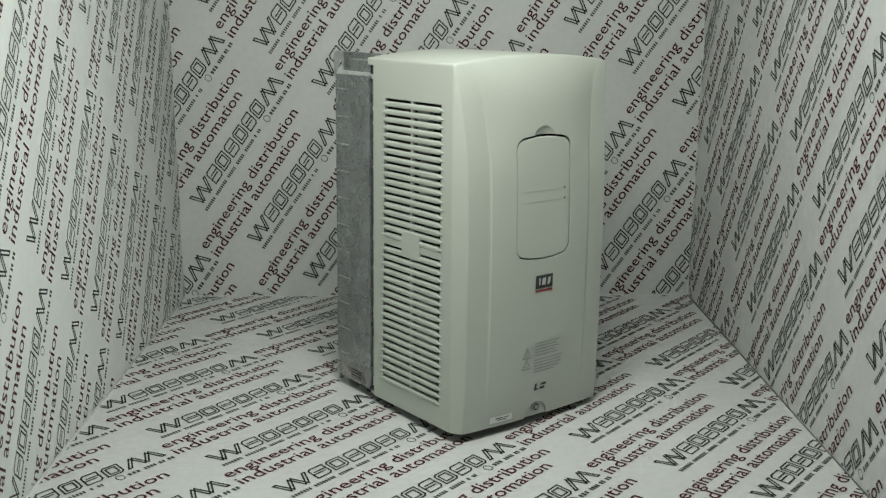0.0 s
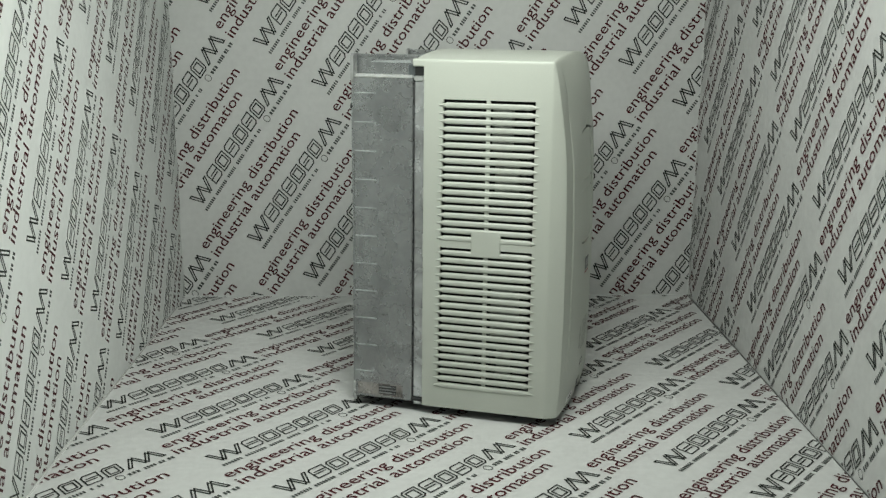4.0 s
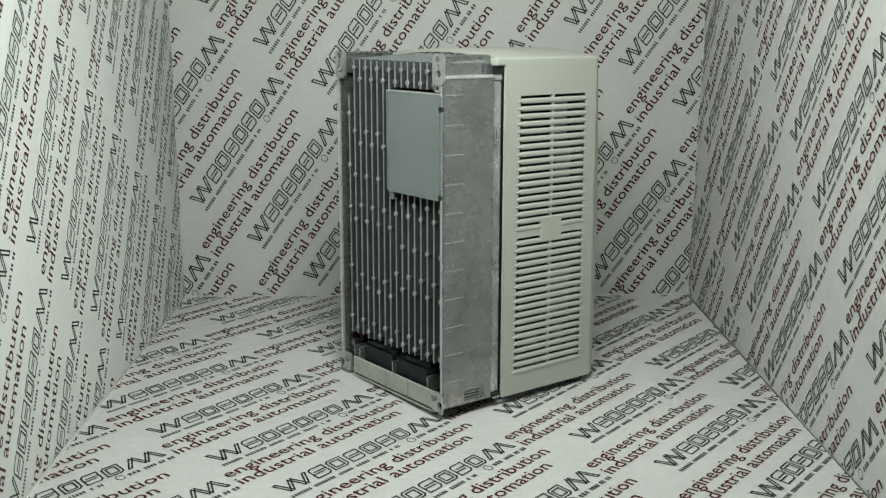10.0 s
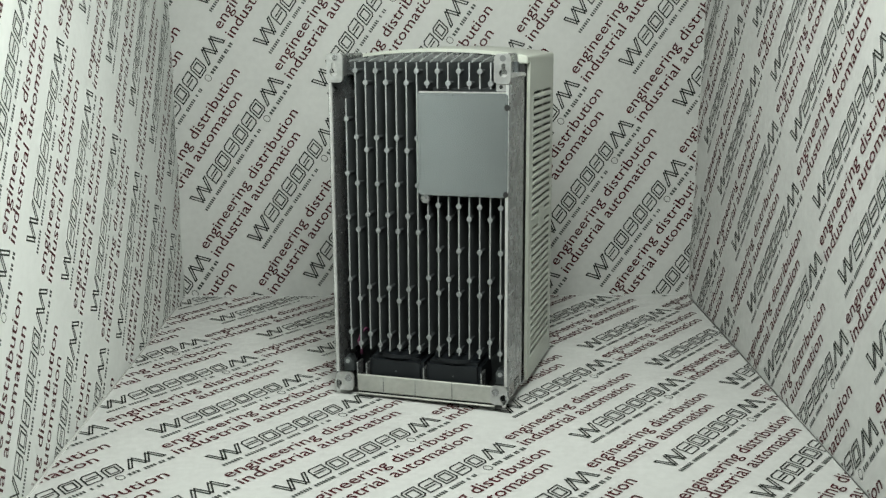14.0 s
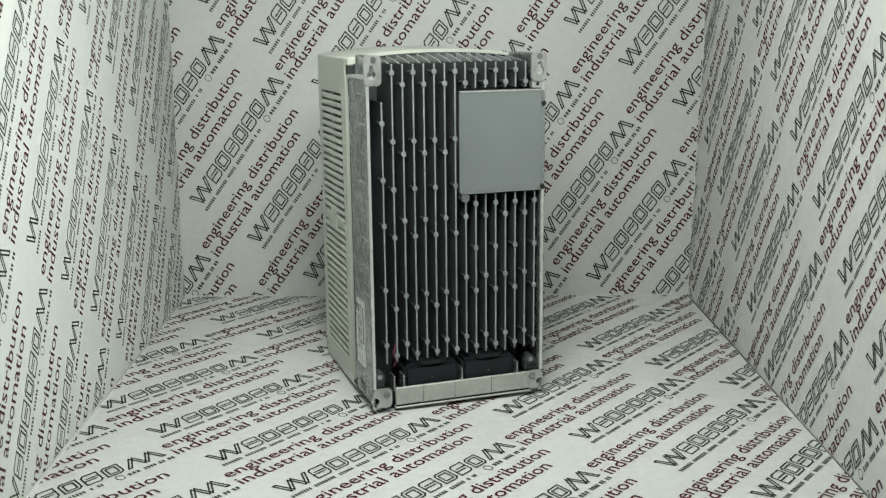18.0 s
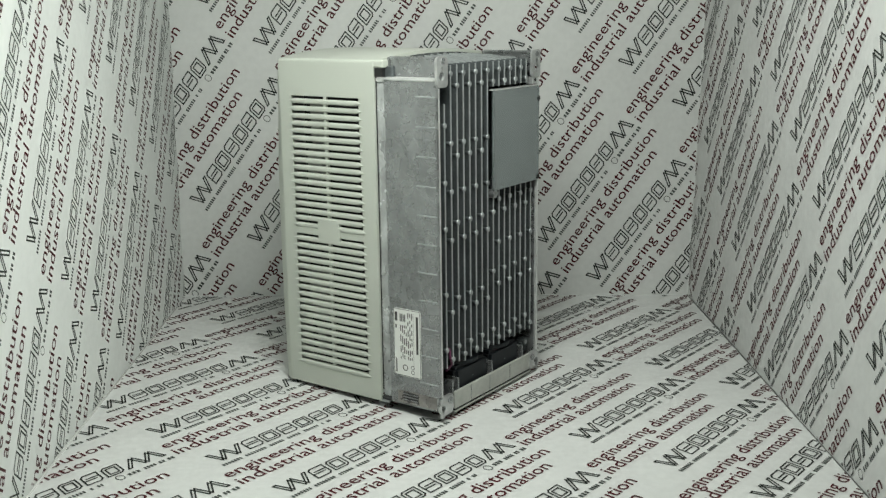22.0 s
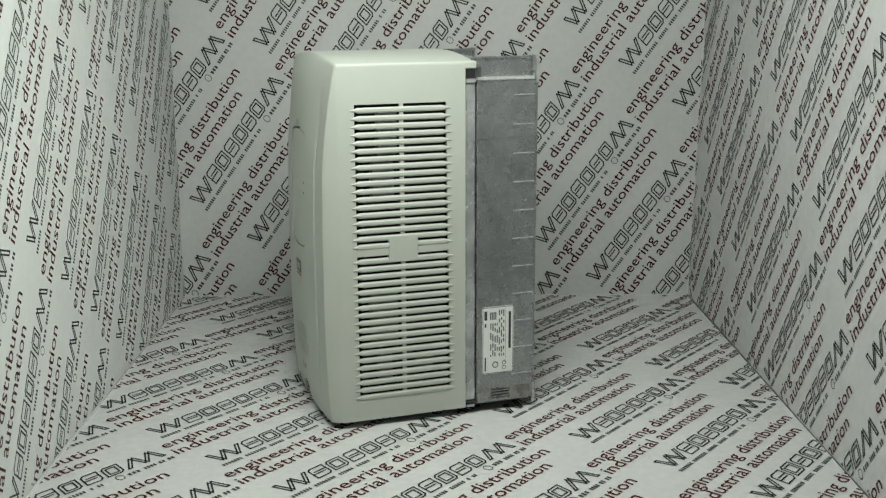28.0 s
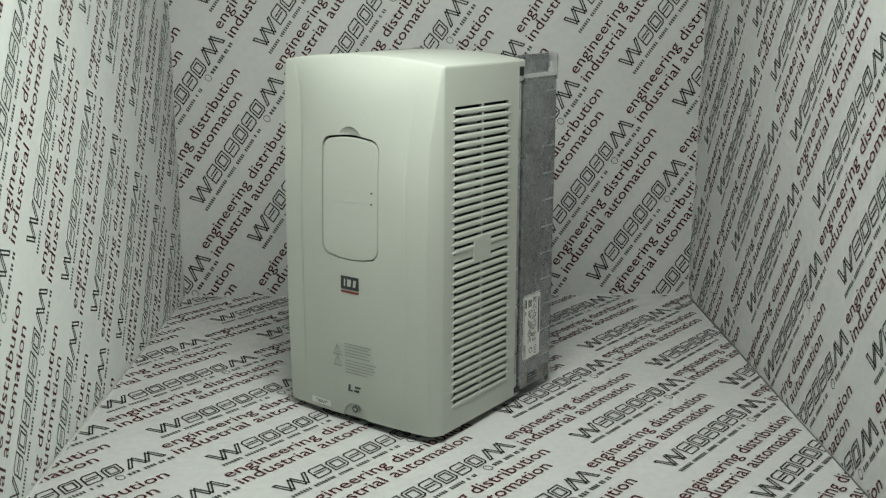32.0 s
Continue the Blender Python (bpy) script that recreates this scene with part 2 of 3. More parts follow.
def side_sheet(name, place, away, label, mat, seed):
    """A side wall: a rippled front on a flat back."""
    bm = bmesh.new()
    ss = [DEEP * (k / 70) ** 1.6 for k in range(71)]
    zs = [TALL * k / 110 for k in range(111)]
    grid = [[bm.verts.new(place(s, z, ripple(s, z, seed))) for z in zs] for s in ss]
    for p, q in zip(grid, grid[1:]):
        for k in range(110):
            bm.faces.new((p[k], p[k + 1], q[k + 1], q[k]))
    rim = [r[0] for r in grid] + grid[-1][1:] + [r[-1] for r in grid[-2::-1]] + grid[0][-2:0:-1]
    far = [bm.verts.new(v.co + Vector(away)) for v in rim]
    n = len(rim)
    for i in range(n):
        bm.faces.new((rim[i], rim[(i + 1) % n], far[(i + 1) % n], far[i]))
    bm.faces.new(far)
    bmesh.ops.recalc_face_normals(bm, faces=bm.faces)
    return tagged(part(name, bm, mat, smooth=40), label, "wall", kind="structure")


def sheet_slab(name, corners, away, label, mat=PAPER):
    bm = bmesh.new()
    lo = [bm.verts.new(c) for c in corners]
    hi = [bm.verts.new(Vector(c) + Vector(away)) for c in corners]
    bm.faces.new(lo), bm.faces.new(hi[::-1])
    for i in range(4):
        bm.faces.new((lo[i], hi[i], hi[(i + 1) % 4], lo[(i + 1) % 4]))
    bmesh.ops.recalc_face_normals(bm, faces=bm.faces)
    return tagged(part(name, bm, mat), label, "wall" if "wall" in name else "floor", kind="structure")


TH = 0.006
floor = sheet_slab("floor", [left_at(-DEEP, 0, 0.0027), right_at(DEEP, 0, 0.0027), (XR - 0.0027, 0, 0), (XL + 0.0027, 0, 0)], (0, 0, -TH), "white printed sheet floor with diagonal lettering")
back = sheet_slab("wall_back", [(XL, 0, 0), (XR, 0, 0), (XR, 0, TALL), (XL, 0, TALL)], (0, TH, 0), "white printed sheet wall with diagonal lettering")
left = side_sheet("wall_left", lambda s, z, h: left_at(-s, z, h), (-TH, 0, 0), "white printed side sheet with diagonal lettering", BACKLIT, 1.0)
right = side_sheet("wall_right", right_at, (TH, 0, 0), "white printed side sheet with diagonal lettering", PAPER, 4.0)

E_ = 0.002
print_on(back, 0.0, np.array((-0.3559, 0.1515)), [(-1, 0, -XL - E_), (1, 0, XR - E_), (0, -1, -E_), (0, 1, TALL - E_)], (XL, XR, 0, TALL),
         lambda a, b: (a, -LIFT, b))
print_on(floor, -0.1194, np.array((0.0586, -0.4512)),
         [(-math.cos(AL), math.sin(AL), -XL * math.cos(AL) - 0.0035), (math.cos(AR), math.sin(AR), XR * math.cos(AR) - 0.0035), (0, 1, -E_), (0, -1, DEEP - E_)],
         (-0.42, 0.42, -DEEP, 0), lambda a, b: (a, b, LIFT))
print_on(right, -0.0051, np.array((0.0382, 0.2472)), [(-1, 0, -E_), (1, 0, DEEP - E_), (0, -1, -E_), (0, 1, TALL - E_)], (0, DEEP, 0, TALL),
         lambda a, b: right_at(a, b, LIFT + ripple(a, b, 4.0)))
print_on(left, -0.0059, np.array((-0.6916, -0.0001)), [(1, 0, -E_), (-1, 0, DEEP - E_), (0, -1, -E_), (0, 1, TALL - E_)], (-DEEP, 0, 0, TALL),
         lambda a, b: left_at(a, b, LIFT + ripple(-a, b, 1.0)))

# ---- the plain room that closes the place ----
tagged(part("room_floor", blk(-2.2, 2.2, -3.4, 1.4, -0.05, -0.01), ROOM), "plain grey room floor under the booth", "floor", kind="structure")
tagged(part("ceiling", blk(-2.2, 2.2, -3.4, 1.4, 2.3, 2.35), ROOM), "plain grey room ceiling", "ceiling", kind="structure")
for nm, a in (("room_wall_north", (-2.2, 2.2, 1.4, 1.45)), ("room_wall_south", (-2.2, 2.2, -3.45, -3.4)), ("room_wall_west", (-2.25, -2.2, -3.4, 1.4)),
              ("room_wall_east", (2.2, 2.25, -3.4, 1.4))):
    tagged(part(nm, blk(*a, -0.01, 2.3), ROOM), "plain grey room wall", "wall", kind="structure")

# ---- the drive on its turntable; its own space: x to its right, -y to its front, z up from the floor ----
CX, HW, ZT, YR, YT = 0.0033, 0.1035, 0.3842, -0.0042, 0.0040
PROFILE = [(0.0105, 0.0165), (0.040, 0.0200), (0.100, 0.0228), (0.200, 0.0235), (0.280, 0.0215), (0.330, 0.0190), (0.350, 0.0168), (0.363, 0.0138), (0.372, 0.0102), (0.379, 0.0064), (0.3842, 0.0028)]
LIP = [(0.0105, 0.66), (0.060, 0.645), (0.290, 0.645), (0.328, 0.680), (0.351, 0.730), (0.369, 0.790), (0.383, 0.850)]
CORNER = [(0.0105, 0.925), (0.060, 0.912), (0.290, 0.912), (0.318, 0.926), (0.357, 0.965), (0.383, 0.986)]
STEP = 0.020
LIP_DEPTH = [(0.0, 0.835), (0.255, 0.835), (0.280, 0.81), (0.305, 0.72), (0.330, 0.60), (0.360, 0.53), (0.383, 0.50)]
CORNER_DEPTH = [(0.0, 0.67), (0.255, 0.67), (0.280, 0.655), (0.305, 0.60), (0.330, 0.48), (0.360, 0.36), (0.383, 0.28)]


def along(table, z):
    return float(np.interp(z, [p[0] for p in table], [p[1] for p in table]))


def edge_y(z):
    return -0.1405 + 0.0020 * z / ZT


def front_y(x, z):
    """The moulded front: a barrelled face a small step proud between two lips, shoulders beside it and a steep chamfer to each flank."""
    r = min(abs(x - CX) / HW, 1.0)
    b, k, c = along(PROFILE, z), along(LIP, z), along(CORNER, z)
    lip, corner = along(LIP_DEPTH, z), along(CORNER_DEPTH, z)
    low = lip - 0.062 * min(1.0, max(z - 0.02, 0.0) / 0.06) * min(1.0, max(0.350 - z, 0.0) / 0.05)
    if r <= k:
        s = 1 - (1 - lip) * (r / k) ** 2.2
    elif r < k + STEP:
        t = (r - k) / STEP
        s = lip + (low - lip) * t * t * (3 - 2 * t)
    elif r < c:
        s = low + (corner - low) * ((r - k - STEP) / (c - k - STEP)) ** 1.6
    else:
        s = corner * (1 - ((r - c) / (1 - c)) ** 1.2)
    return edge_y(z) - b * s


def crown(x, z):
    """How far the domed head rises over its flanks."""
    r = min(abs(x - CX) / HW, 1.0)
    t = min(max((z - 0.300) / 0.083, 0.0), 1.0)
    return 0.0075 * (1 - r ** 2.2) * t * t


inverter = tagged(new("frequency_inverter"), "pale grey-green plastic inverter drive with finned aluminium heatsink on a turntable", "inverter")

SLOT_Y0, SLOT_Y1, SLOT_Z0, SLOT_Z1 = -0.0252, -0.1212, 0.0385, 0.3438


def slot_ends(z):
    """The grille widens a little towards the foot."""
    t = (SLOT_Z1 - z) / (SLOT_Z1 - SLOT_Z0)
    return SLOT_Y0 + 0.0037 * t, SLOT_Y1 - 0.0006 * t


def cover_mesh():
    bm = bmesh.new()
    band = [("c", u) for u in (0.80, 0.55, 0.28, 0.10)] + [("s", u) for u in (1.0, 0.9, 0.75, 0.5, 0.25, 0.08, 0.0)] + [("l", 0.75), ("l", 0.5), ("l", 0.25)]
    flank = [("f", 0.25), ("f", 0.5), ("f", 0.75)] + band
    middle = [1.0, 0.988] + [0.96 - k * 0.06 for k in range(33)] + [-0.988, -1.0]
    front = [(-1, *f) for f in flank] + [(1, "m", -u) for u in middle] + [(1, *f) for f in flank[::-1]]
    zs = [0.0105, 0.022, SLOT_Z0, 0.055, 0.08, 0.11, 0.14, 0.17, 0.20, 0.23, 0.26, 0.275, 0.29, 0.305, 0.32, 0.332, SLOT_Z1, 0.350, 0.356, 0.362, 0.367, 0.372, 0.3765, 0.3805, 0.3822, 0.3832, 0.3838, ZT]
    inset = [0.0] * 24 + [0.0001, 0.0005, 0.0011, 0.0021]
    rows = []
    for z, i in zip(zs, inset):
        row = []
        k = (HW - i) / HW
        s0, s1 = slot_ends(z)
        side = [YR, -0.012, s0, s0 + (s1 - s0) * 0.25, s0 + (s1 - s0) * 0.5, s0 + (s1 - s0) * 0.75, s1, None]
        kr, kc = along(LIP, z), along(CORNER, z)
        xc = HW * (1 - (1 - kc) * 0.16)
        p0, p1, p2 = (HW, edge_y(z) + 0.0018), (HW, edge_y(z)), (xc, front_y(CX + xc, z))

        def fillet(t):
            return [(1 - t) ** 2 * a + 2 * t * (1 - t) * c + t * t * e for a, c, e in zip(p0, p1, p2)]

        for y in side:
            row.append((CX - HW + i, y if y is not None else p0[1] + i * 0.6, z))
        for sg, kind, u in front:
            if kind == "f":
                fx, fy = fillet(u)
                row.append((CX + sg * fx * k, fy + i * 0.8, z + crown(CX + fx, z)))
                continue
            if kind == "c":
                x = CX + HW * sg * (kc + (1 - kc) * u)
            elif kind == "s":
                x = CX + HW * sg * (kr + STEP + (kc - kr - STEP) * u)
            else:
                x = CX + HW * (sg * (kr + STEP * u) if kind == "l" else kr * u)
            row.append((CX + (x - CX) * k, front_y(x, z) + i, z + crown(x, z)))
        for y in side[::-1]:
            row.append((CX + HW - i, y if y is not None else p0[1] + i * 0.6, z))
        rows.append([bm.verts.new(p) for p in row])
    n = len(rows[0])
    for a in range(len(rows) - 1):
        for c in range(n - 1):
            on_side = c in (2, 3, 4, 5) or (n - 2 - c) in (2, 3, 4, 5)
            if on_side and SLOT_Z0 <= zs[a] < SLOT_Z1 - 1e-6:
                continue
            bm.faces.new((rows[a][c], rows[a][c + 1], rows[a + 1][c + 1], rows[a + 1][c]))
    top, m = rows[-1], len(side)
    rear = [bm.verts.new((v.co.x, YT, v.co.z)) for v in top[m:n - m]]
    ends = [bm.verts.new((v.co.x, YT, v.co.z)) for v in (top[0], top[-1])]
    bm.faces.new([ends[0]] + top[:m] + [top[m], rear[0]])
    bm.faces.new([rear[-1], top[n - m - 1]] + top[n - m:] + [ends[1]])
    for c in range(len(rear) - 1):
        bm.faces.new((rear[c], top[m + c], top[m + c + 1], rear[c + 1]))
    bmesh.ops.recalc_face_normals(bm, faces=bm.faces)
    if sum(f.normal.z for f in bm.faces if f.calc_center_median().z > 0.38) < 0:
        bmesh.ops.reverse_faces(bm, faces=bm.faces)
    return bm


def arched(x0, x1, z0, z1, r, rise_top, rise_low, n=6):
    """A rounded panel outline whose top and bottom edges bow outwards."""
    pts = rounded(x0, x1, z0, z1, r, n)
    dense = []
    for (a, b), (c, d) in zip(pts, pts[1:] + pts[:1]):
        m = max(1, int(math.hypot(c - a, d - b) / 0.006))
        dense += [(a + (c - a) * k / m, b + (d - b) * k / m) for k in range(m)]
    out = []
    xm, zm, hw = (x0 + x1) / 2, (z0 + z1) / 2, (x1 - x0) / 2
    for a, b in dense:
        s = 1 - ((a - xm) / hw) ** 2
        out.append((a, b + (rise_top * s if b > zm else -rise_low * s) * min(1, abs(b - zm) / (0.4 * (z1 - z0)))))
    return out


def on_front(a, b, h):
    return (a, front_y(a, b) - h, b)


def front_patch(pts, thick):
    """A patch that follows the front's curve: rings from the outline to its middle, with a small bevel."""
    bm = bmesh.new()
    n = len(pts)
    ca, cb = sum(p[0] for p in pts) / n, sum(p[1] for p in pts) / n
    rings = []
    for k, h in ((1.0, -0.0030), (1.0, thick - 0.0005), (0.985, thick), (0.8, thick), (0.6, thick), (0.4, thick), (0.2, thick)):
        rings.append([bm.verts.new(on_front(ca + (a - ca) * k, cb + (b - cb) * k, h)) for a, b in pts])
    for r, s in zip(rings, rings[1:]):
        for i in range(n):
            bm.faces.new((r[i], r[(i + 1) % n], s[(i + 1) % n], s[i]))
    mid = bm.verts.new(on_front(ca, cb, thick))
    for i in range(n):
        bm.faces.new((rings[-1][i], rings[-1][(i + 1) % n], mid))
    bmesh.ops.recalc_face_normals(bm, faces=bm.faces)
    return bm


PANEL = (-0.0325, 0.0400, 0.1905, 0.3060, 0.0085, 0.0045, 0.0050)


def build_cover():
    me = bpy.data.meshes.new("cover")
    bm = cover_mesh()
    bm.to_mesh(me)
    bm.free()
    ob = new("cover", me)
    thick = ob.modifiers.new("thickness", "SOLIDIFY")
    thick.thickness, thick.offset = 0.0036, -1
    cutters = []

    def cut(bmc):
        mc = bpy.data.meshes.new("cutter")
        bmesh.ops.recalc_face_normals(bmc, faces=bmc.faces)
        bmc.to_mesh(mc)
        bmc.free()
        oc = new("cutter", mc)
        cutters.append(oc)
        mod = ob.modifiers.new("cut", "BOOLEAN")
        mod.operation, mod.solver, mod.object = "DIFFERENCE", "EXACT", oc

    out = arched(PANEL[0] - 0.0014, PANEL[1] + 0.0014, PANEL[2] - 0.0014, PANEL[3] + 0.0022, 0.0096, PANEL[5], PANEL[6])
    bmc = bmesh.new()
    hi = [bmc.verts.new(on_front(a, b, 0.006)) for a, b in out]
    lo = [bmc.verts.new(on_front(a, b, -0.0080)) for a, b in out]
    n = len(out)
    for i in range(n):
        bmc.faces.new((lo[i], lo[(i + 1) % n], hi[(i + 1) % n], hi[i]))
    ca, cb = sum(p[0] for p in out) / n, sum(p[1] for p in out) / n
    for ring, h in ((lo, -0.0080), (hi, 0.006)):
        mid = bmc.verts.new(on_front(ca, cb, h))
        for i in range(n):
            bmc.faces.new((ring[i], ring[(i + 1) % n], mid))
    cut(bmc)
    # the finger notch over the panel and the screw recess at the foot
    bmc = bmesh.new()
    bmesh.ops.create_uvsphere(bmc, u_segments=28, v_segments=14, radius=1.0, matrix=Matrix.Translation((0.0035, front_y(0.0035, 0.311) - 0.0030, 0.3110))
                              @ Matrix.Diagonal((0.0160, 0.0066, 0.0125, 1)))
    cut(bmc)
    bmc = bmesh.new()
    seat = front_y(0.0043, 0.0205) + 0.0030
    rod(bmc, (0.0043, seat, 0.0105), (0.0043, seat - 0.0120, 0.0105), 0.0156, 40, 0.0190)
    cut(bmc)
    dg = bpy.context.evaluated_depsgraph_get()
    done = bpy.data.meshes.new_from_object(ob.evaluated_get(dg))
    for oc in cutters:
        bpy.data.objects.remove(oc)
    bpy.data.objects.remove(ob)
    done.materials.clear()
    return mesh_part("cover", done, PLASTIC, inverter, "pale grey-green moulded plastic cover with side grilles", 25)


cover = build_cover()
for sgn in (-1, 1):
    a, b = sorted((CX + sgn * (HW - 0.0004), CX + sgn * (HW - 0.012)))
    part("rear_hook", blk(a, b, YR - 0.002, 0.0085, 0.3760, ZT - 0.0003, bevel=0.0012), PLASTIC, cover)

# side grilles: pointed slats over the opening, a joint bar down the middle, a plain patch at half height


def slat_mesh():
    bm = bmesh.new()
    half = (SLOT_Y0 - SLOT_Y1) / 2
    y0, y1, tip, h = half + 0.0047, -half - 0.0047, 0.0085, 0.0027
    pts = [(y0, 0), (y0 - tip, h), (y1 + tip, h), (y1, 0), (y1 + tip, -h), (y0 - tip, -h)]
    base = [bm.verts.new((-0.0022, a, b)) for a, b in pts]
    mid = [bm.verts.new((0.0002, a, b)) for a, b in pts]
    top = [bm.verts.new((0.0012, a * 0.975, b * 0.45)) for a, b in pts]
    for r, s in ((base, mid), (mid, top)):
        for i in range(6):
            bm.faces.new((r[i], r[(i + 1) % 6], s[(i + 1) % 6], s[i]))
    bm.faces.new(top), bm.faces.new(base[::-1])
    bmesh.ops.recalc_face_normals(bm, faces=bm.faces)
    me = bpy.data.meshes.new("slat")
    bm.to_mesh(me)
    bm.free()
    me.materials.append(PLASTIC)
    return me


SLAT = slat_mesh()
UP = [0.3380 - 0.00818 * k for k in range(18)]
LOW = [0.1834 - 0.00818 * k for k in range(19)]
for sgn in (-1, 1):
    wall_x = CX + sgn * HW
    for z in UP + LOW:
        ob = new("slat", SLAT)
        s0, s1 = slot_ends(z)
        ob.parent, ob.location, ob.scale = cover, (wall_x, (s0 + s1) / 2, z), (1, (s0 - s1) / (SLOT_Y0 - SLOT_Y1), 1)
        if sgn < 0:
            ob.rotation_euler = (0, 0, math.pi)
    a, b = sorted((wall_x - sgn * 0.003, wall_x - sgn * 0.0002))
    part("grille_bar", blk(a, b, -0.0745, -0.0705, SLOT_Z0 - 0.001, SLOT_Z1 + 0.001), PLASTIC, cover)
    a, b = sorted((wall_x - sgn * 0.003, wall_x + sgn * 0.0003))
    part("grille_bridge", blk(a, b, SLOT_Y1 - 0.0020, SLOT_Y0 + 0.0038, 0.1890, 0.1963), PLASTIC, cover)
    a, b = sorted((wall_x - sgn * 0.003, wall_x + sgn * 0.0013))
    part("grille_patch", blk(a, b, -0.0882, -0.0568, 0.1811, 0.2068, bevel=0.0006), PLASTIC, cover)

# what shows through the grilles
# solid block; the shade inside the cover is its near-black colour
part("inner_body", blk(CX - 0.093, CX + 0.093, -0.112, -0.004, 0.020, 0.372), DARK, inverter, "dark block for the shaded interior behind the grilles")
for sgn in (-1, 1):
    for (y0, y1, z0, z1) in ((-0.105, -0.080, 0.245, 0.285), (-0.098, -0.076, 0.292, 0.338), (-0.108, -0.078, 0.090, 0.150), (-0.060, -0.040, 0.060, 0.075), (-0.100, -0.085, 0.050, 0.085)):
        a, b = sorted((CX + sgn * 0.093, CX + sgn * 0.1005))
        part("inner_component", blk(a, b, y0, y1, z0, z1, bevel=0.002), INNER, inverter, "grey components inside the drive")

# front details
panel = part("keypad_panel", front_patch(arched(*PANEL), -0.0007), PLASTIC, inverter, "blank keypad panel with a thumb notch", 25)
for z, x0, x1 in ((0.2565, -0.0275, 0.0290), (0.2455, -0.0265, 0.0290)):
    bm = bmesh.new()
    xs = [x0 + (x1 - x0) * k / 8 for k in range(9)]
    for a, b in zip(xs, xs[1:]):
        v = [bm.verts.new(on_front(x, zz, -0.0004)) for x, zz in ((a, z - 0.0007), (b, z - 0.0007), (b, z), (a, z))]
        w = [bm.verts.new(on_front(x, zz, -0.0010)) for x, zz in ((a, z - 0.0007), (b, z - 0.0007), (b, z), (a, z))]
        bm.faces.new(v)
        for i in range(4):
            bm.faces.new((w[i], w[(i + 1) % 4], v[(i + 1) % 4], v[i]))
    bmesh.ops.recalc_face_normals(bm, faces=bm.faces)
    part("panel_rib", bm, PLASTIC, panel)
    part("panel_pin", rod(bmesh.new(), on_front(0.0325, z, -0.0012), on_front(0.0325, z, -0.0004), 0.0011, 10), BLACK_INK, panel, "small dark dot")


def decal(name, quads, mat, parent, label="", h=0.00035):
    """Thin ink shapes that lie on the front's curve; each is an outline of points."""
    bm = bmesh.new()
    for pts in quads:
        bm.faces.new([bm.verts.new(on_front(a, b, h)) for a, b in pts])
    bmesh.ops.recalc_face_normals(bm, faces=bm.faces)
    for f in bm.faces:
        if f.normal.y > 0:
            f.normal_flip()
    return part(name, bm, mat, parent, label)


def quad(x0, x1, z0, z1, lean=0.0):
    return [(x0, z0), (x1, z0), (x1 + lean, z1), (x0 + lean, z1)]


badge = decal("badge", [quad(-0.0071, 0.0168, 0.1536, 0.1676)], BADGE, inverter, "dark badge with pale mark over a red stripe", 0.0006)
decal("badge_mark", [quad(-0.0030, -0.0012, 0.1570, 0.1645, 0.0005), quad(0.0012, 0.0062, 0.1570, 0.1645, 0.0008), quad(0.0090, 0.0125, 0.1570, 0.1645, 0.0012)], BADGE_MARK, badge, h=0.0009)
decal("badge_stripe", [quad(-0.0071, 0.0168, 0.1499, 0.1520)], STRIPE, cover, "red stripe", 0.0006)
lines = []
for k in range(10):
    z = 0.0945 - k * 0.0033 - (0.002 if k > 4 else 0)
    lines.append(quad(-0.0046, (0.031, 0.027, 0.030, 0.026, 0.029, 0.037, 0.034, 0.035, 0.032, 0.025)[k], z - 0.0013, z))
decal("warning_print", lines, FADED_INK, cover, "faded grey printed warning lines")
tri = []
for zc in (0.0860, 0.0738):
    c = -0.0153
    tri += [[(c - 0.0050, zc - 0.0040), (c - 0.0038, zc - 0.0040), (c + 0.0010, zc + 0.0048), (c, zc + 0.0058)], [(c, zc + 0.0058), (c - 0.0010, zc + 0.0048), (c + 0.0038, zc - 0.0040), (c + 0.0050, zc - 0.0040)],
            quad(c - 0.0050, c + 0.0050, zc - 0.0040, zc - 0.0032), quad(c - 0.0060, c + 0.0060, zc - 0.0072, zc - 0.0052), quad(c - 0.0005, c + 0.0005, zc - 0.0024, zc + 0.0020)]
decal("warning_triangles", tri, FADED_INK, cover, "faded grey warning triangles")
decal("emblem", [quad(-0.0025, 0.0005, 0.0410, 0.0485, 0.0012), quad(0.0005, 0.0040, 0.0410, 0.0428), quad(0.0055, 0.0125, 0.0412, 0.0440, 0.0006), quad(0.0068, 0.0145, 0.0455, 0.0480, 0.0008)],
      BADGE, cover, "small dark company mark")
st = decal("front_sticker", [quad(-0.0590, -0.0300, 0.0150, 0.0220)], STICKER, inverter, "small white sticker", 0.0005)
decal("sticker_print", [quad(-0.052, -0.042, 0.0190, 0.0200), quad(-0.040, -0.034, 0.0190, 0.0200), quad(-0.050, -0.038, 0.0170, 0.0180)], BLACK_INK, st, h=0.0007)
fs = front_y(0.0043, 0.0210) + 0.002
screw = part("cover_screw", rod(bmesh.new(), (0.0043, fs + 0.003, 0.0205), (0.0043, fs - 0.0016, 0.0205), 0.0050, 20), SCREW, inverter, "steel cover screw", 30)
part("screw_slot", rod(bmesh.new(), (0.0043, fs, 0.0205), (0.0043, fs - 0.0018, 0.0205), 0.0038, 16), BLACK_INK, screw)
part("screw_socket", rod(bmesh.new(), (0.0043, fs, 0.0205), (0.0043, fs - 0.0021, 0.0205), 0.0022, 12), SCREW, screw)

